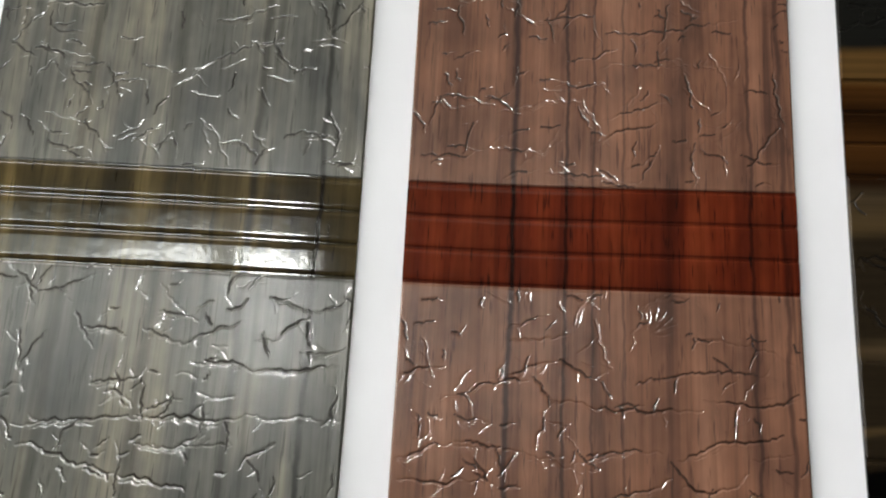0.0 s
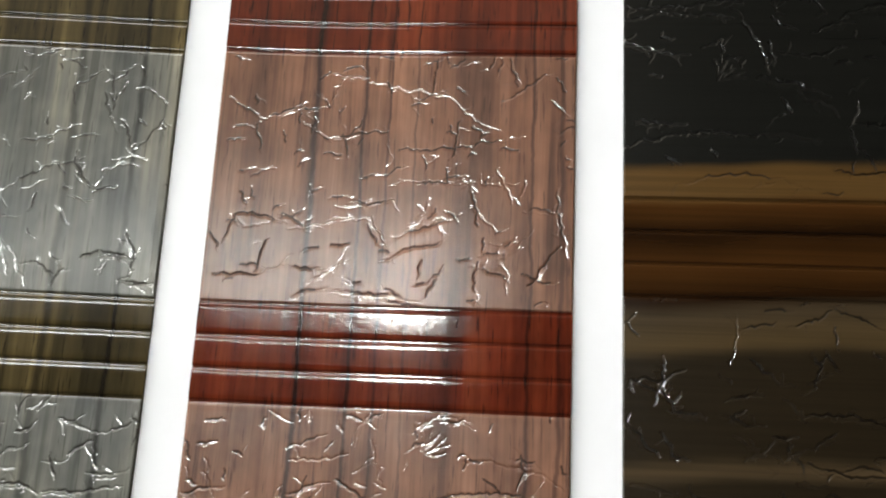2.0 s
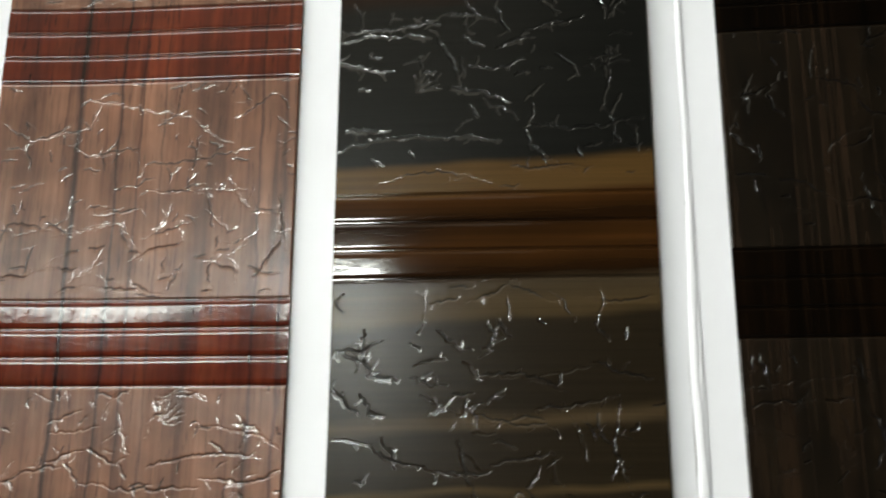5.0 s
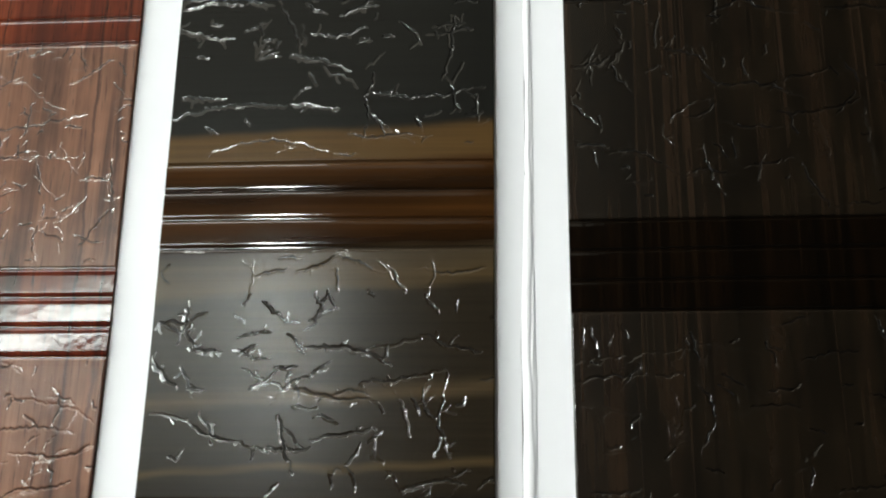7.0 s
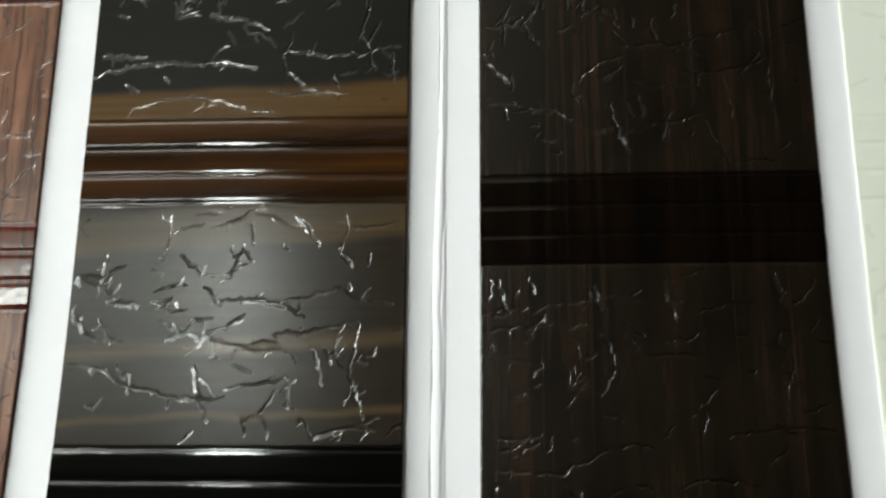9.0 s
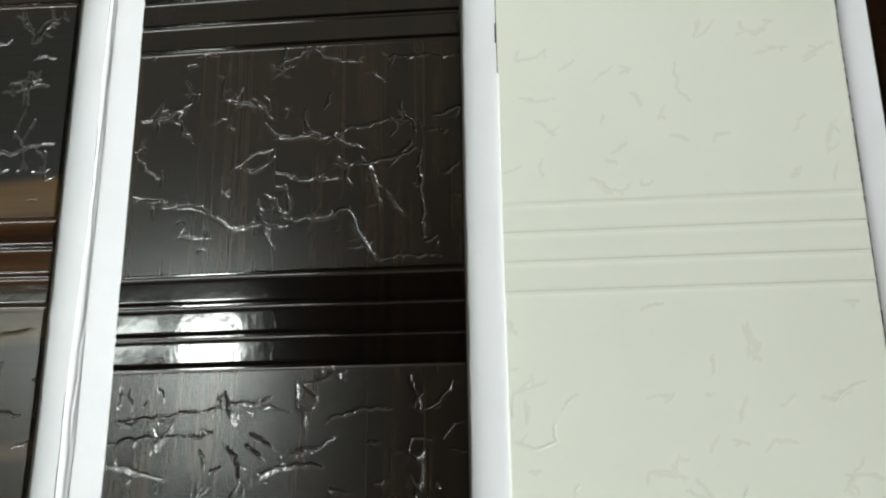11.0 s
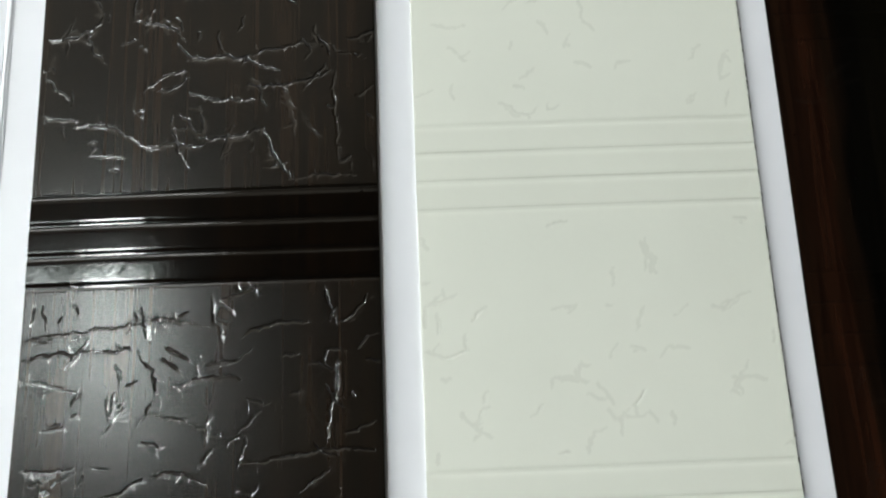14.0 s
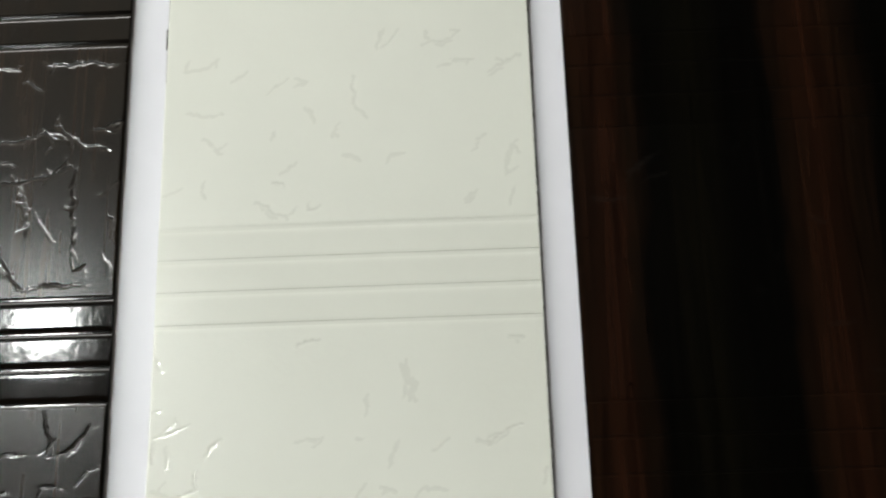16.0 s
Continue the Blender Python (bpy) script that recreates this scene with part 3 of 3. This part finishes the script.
    me.polygons.foreach_set("material_index", np.where(shaded, 2, pressed.astype(np.int32)).astype(np.int32))
    return me


def burnished(mat, shine):
    """The same print where the press has polished it."""
    m = mat.copy()
    m.name = mat.name + "_burnished"
    b = m.node_tree.nodes["Principled BSDF"]
    b.inputs["Roughness"].default_value, b.inputs["Specular IOR Level"].default_value = 0.17, shine
    return m


def shaded_print(mat):
    """The same print, darkened to paint the shade on a wrinkle's unlit side."""
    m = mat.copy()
    m.name = mat.name + "_shaded"
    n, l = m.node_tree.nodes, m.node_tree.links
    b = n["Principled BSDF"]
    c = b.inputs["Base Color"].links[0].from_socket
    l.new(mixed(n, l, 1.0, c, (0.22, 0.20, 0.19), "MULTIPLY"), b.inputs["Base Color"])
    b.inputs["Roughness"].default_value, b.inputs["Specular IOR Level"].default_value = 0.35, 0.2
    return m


def sample(name, x0, x1, y0, y1, bands, field_mat, band_mat, label, seed, rolls, bow=0.0006, tilt=0.0, groove=0.0008, size=1.0, count=120, pitch=0.00885, round_top=0.0008, step=0.00022, deep=1.0, shine=0.9):
    """A laminate sheet glued to the board: wrinkled fields and polished bands of three flat slats between grooves.
    bands: y of each band's lowest groove. rolls: the embossing of each field, from the lowest up."""
    xc, hw = (x0 + x1) / 2, (x1 - x0) / 2
    top = lambda x, y: tilt * (x - xc) - bow * ((x - xc) / hw) ** 2 + curl(y) + rise(x)
    root = tagged(new(name), label, "laminate sample", "samples glued in the book")
    low, worn, darkened = -0.0040, burnished(field_mat, shine), shaded_print(field_mat)
    bm = bmesh.new()
    xs = [x0 + (x1 - x0) * i / 14 for i in range(15)]
    ys = [y0 * k / 6 for k in range(6, -1, -1)] + [y1]
    ring = [[bm.verts.new((x, y0, low))] + [bm.verts.new((x, y, top(x, y) - 0.0008)) for y in ys] + [bm.verts.new((x, y1, low))] for x in xs]
    for a, b in zip(ring, ring[1:]):
        for i in range(len(a)):
            j = (i + 1) % len(a)
            bm.faces.new((a[i], b[i], b[j], a[j]))
    bm.faces.new(ring[0])
    bm.faces.new(ring[-1][::-1])
    bmesh.ops.recalc_face_normals(bm, faces=bm.faces)
    part("backing", bm, band_mat, root)
    g = groove
    cuts = [y0]
    for yb in bands:
        cuts += [yb - g / 2, yb + 3 * pitch + g / 2]
    cuts.append(y1)
    for i in range(0, len(cuts), 2):
        ya, yb = max(cuts[i], y0), min(max(cuts[i + 1], y0), y1)
        if yb - ya < 0.001:
            continue
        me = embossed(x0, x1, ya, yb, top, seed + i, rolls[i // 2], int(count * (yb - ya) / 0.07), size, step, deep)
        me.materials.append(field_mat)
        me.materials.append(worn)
        me.materials.append(darkened)
        ob = new("embossed_field", me)
        ob.parent = root

    def slat(ya, yb, up, down=0.00028):
        inner = [ya + down + (yb - ya - down - up) * k / 6 for k in range(7)]
        prof = [(ya, -0.00050), (ya + down * 0.15, -down * 0.6), (ya + down * 0.5, -down * 0.18)] + [(y, 0) for y in inner]
        prof += [(yb - up * 0.66, -up * 0.05), (yb - up * 0.33, -up * 0.19), (yb - up * 0.1, -up * 0.36), (yb, -0.00050)]
        part("polished_slat", sheet(bmesh.new(), x0, x1, prof, top, deep=deep), band_mat, root, "", True)

    for yb in bands:
        for k in range(3):
            a, b = max(yb + k * pitch + g / 2, y0), min(yb + (k + 1) * pitch - g / 2, y1)
            if b - a > 0.002:
                slat(a, b, round_top)
        for k in range(4):
            yc = yb + k * pitch
            if y0 < yc - g and yc + g < y1:
                prof = [(yc - g / 2 - 0.0001, -0.00044), (yc, -0.00048), (yc + g / 2 + 0.0001, -0.00044)]
                part("groove", sheet(bmesh.new(), x0, x1, prof, top, deep=deep), band_mat, root, "", True)
    return root


OAK_VEINS = ((-0.0225, 0.0011, 0.97), (-0.040, 0.0016, 0.75), (-0.062, 0.0024, 0.5), (-0.085, 0.002, 0.5))
RED_VEINS = ((0.0275, 0.0011, 0.95), (0.0415, 0.0007, 0.85), (0.0485, 0.0005, 0.6), (0.056, 0.0005, 0.5), (0.0885, 0.0007, 0.7), (0.0965, 0.0009, 0.6), (0.068, 0.0022, 0.35))
oak_f, oak_b = upright_wood("oak_matt", *OAK_F, *FIELD, 75, OAK_VEINS), upright_wood("oak_gloss", *OAK_B, *BAND, 75, OAK_VEINS)
red_f, red_b = upright_wood("red_matt", *RED_F, *FIELD, veins=RED_VEINS), upright_wood("red_gloss", *RED_B, *BAND, veins=RED_VEINS)
wal_f, wal_b = upright_wood("walnut_matt", *WALNUT_F, 0.23, 0.27, hair=(0.026, 0.015, 0.009)), upright_wood("walnut_gloss", *WALNUT_B, *BAND, hair=(0.0095, 0.0050, 0.0024))
ros_f, ros_b = rosewood("rosewood_matt", 0.2, 0.25), rosewood("rosewood_gloss", 0.1, 0.3)
smoke_f, smoke_b = level_wood("smoke_matt", SMOKE_STOPS, 0.25, 0.17), level_wood("smoke_gloss", SMOKE_STOPS, *BAND)
ivory_f = plain("ivory_matt", (0.735, 0.760, 0.690), 0.35, 0.5, 0.02, 260, 0.06)
ivory_b = plain("ivory_gloss", (0.735, 0.760, 0.690), 0.22, 0.5, 0.02, 120, 0.03)

U, L, P, Q = [(ROLL_U, 0.0, 1.0)], [(ROLL_L, 0.0, 1.0)], [(ROLL_P, 0.0, 1.0)], [(ROLL_Q, 0.0, 1.0)]
sample("oak_sample", -0.112, -0.0121, -0.074, 0.140, (-0.0005, 0.0980), oak_f, oak_b, "grey olive oak laminate with embossed creases and glossy bands", 11, ([(ROLL_W, 0.0, 1.0)], [(ROLL_V, 0.0, 1.0)], U))
sample("red_sample", 0.0, 0.1, -0.074, 0.140, (-0.0988, -0.0004, 0.0995), red_f, red_b, "red brown wood laminate with embossed creases and glossy bands", 22, ([], Q, P, L), bow=0.0002)
sample("smoke_sample", 0.1130, 0.2120, -0.0741, 0.1390, (-0.0667, 0.0315, 0.1295), smoke_f, smoke_b, "black smoke laminate with level tan streaks and glossy bands", 33, (L, U, L, []), tilt=-0.012, shine=0.72, count=60)
sample("walnut_sample", 0.2335, 0.3320, -0.0710, 0.140, (-0.0850, 0.0125, 0.1100), wal_f, wal_b, "dark brown walnut laminate with embossed creases and glossy bands", 44, (L, L, U, L), tilt=0.012, shine=0.72, count=60)
ivory = sample("ivory_sample", 0.3428, 0.4412, -0.0740, 0.140, (-0.0672, 0.0307, 0.1285), ivory_f, ivory_b, "ivory white laminate with faint creases and shallow grooves", 55,
               ([], [(ROLL_E, 0.0, 1.0)], [(ROLL_E[::2], 0.004, 0.8)], []), bow=0.0003, groove=0.0009, size=0.8, count=22, pitch=0.0085, round_top=0.0012, step=0.00035, deep=0.17)
rosewood_sheet = sample("rosewood_sample", 0.4503, 0.5503, -0.0665, 0.140, (-0.0175, 0.0800), ros_f, ros_b, "glossy black rosewood laminate with red brown streaks", 66, ([], [], []), size=0.4, count=14, groove=0.0006, round_top=0.0005, step=0.0005, deep=0.3)

# printed codes and colour names under the samples
writing("334|AL", 0.1130, -0.0790, 0.0028, ink_grey, left_page)
writing("BLACK SMOKE HZ", 0.2095, -0.0790, 0.0028, ink_dark, left_page, True)
writing("WOOD", 0.0975, -0.0790, 0.0028, ink_dark, left_page, True)
writing("311|AL", 0.2333, -0.0779, 0.0027, ink_dark, right_page)
writing("BROWN WALNUT", 0.3290, -0.0779, 0.0027, ink_dark, right_page, True)

# near-black boxes painting the shaded gap where the ivory sheet has come loose
bm = one_box(0.34255, 0.34285, 0.098, 0.1395, -0.003, -0.0008)
box(bm, 0.3422, 0.3428, 0.1080, 0.1142, -0.003, -0.0006, bevel=0.0002)
part("loose_edge", bm, gap_dark, ivory, "near-black strip for the shaded gap along the loose edge")

# ragged near-black strip along the cut side of the ivory sheet
random.seed(8)
bm = bmesh.new()
rows = []
for j in range(215):
    y = -0.0735 + 0.001 * j
    if y > 0.1395:
        break
    out = 0.4412 + random.choice((0.00008, 0.00016, 0.00022, 0.00036))
    z = curl(y) - 0.0006
    rows.append([bm.verts.new(p) for p in ((0.4410, y, z - 0.002), (0.4410, y, z), (out, y, z), (out, y, z - 0.002))])
for p, q in zip(rows, rows[1:]):
    for i in range(4):
        k = (i + 1) % 4
        bm.faces.new((p[i], p[k], q[k], q[i]))
bm.faces.new(rows[0][::-1])
bm.faces.new(rows[-1])
bmesh.ops.recalc_face_normals(bm, faces=bm.faces)
part("cut_edge", bm, gap_dark, ivory, "ragged dark cut edge")

# small glossy bumps added to make the glints on the rosewood's gloss
for x, y, w, h in ((0.4664, 0.0275, 0.00030, 0.0046), (0.4690, 0.0362, 0.00050, 0.0008), (0.4531, 0.0505, 0.00040, 0.0007), (0.4622, 0.0440, 0.00030, 0.0010), (0.4612, 0.0130, 0.00035, 0.0012)):
    part("glint_bump", one_box(x - w / 2, x + w / 2, y - h / 2, y + h / 2, -0.0010, 0.00020, bevel=0.00012), ros_b, rosewood_sheet, "small glossy bump added for a glint")
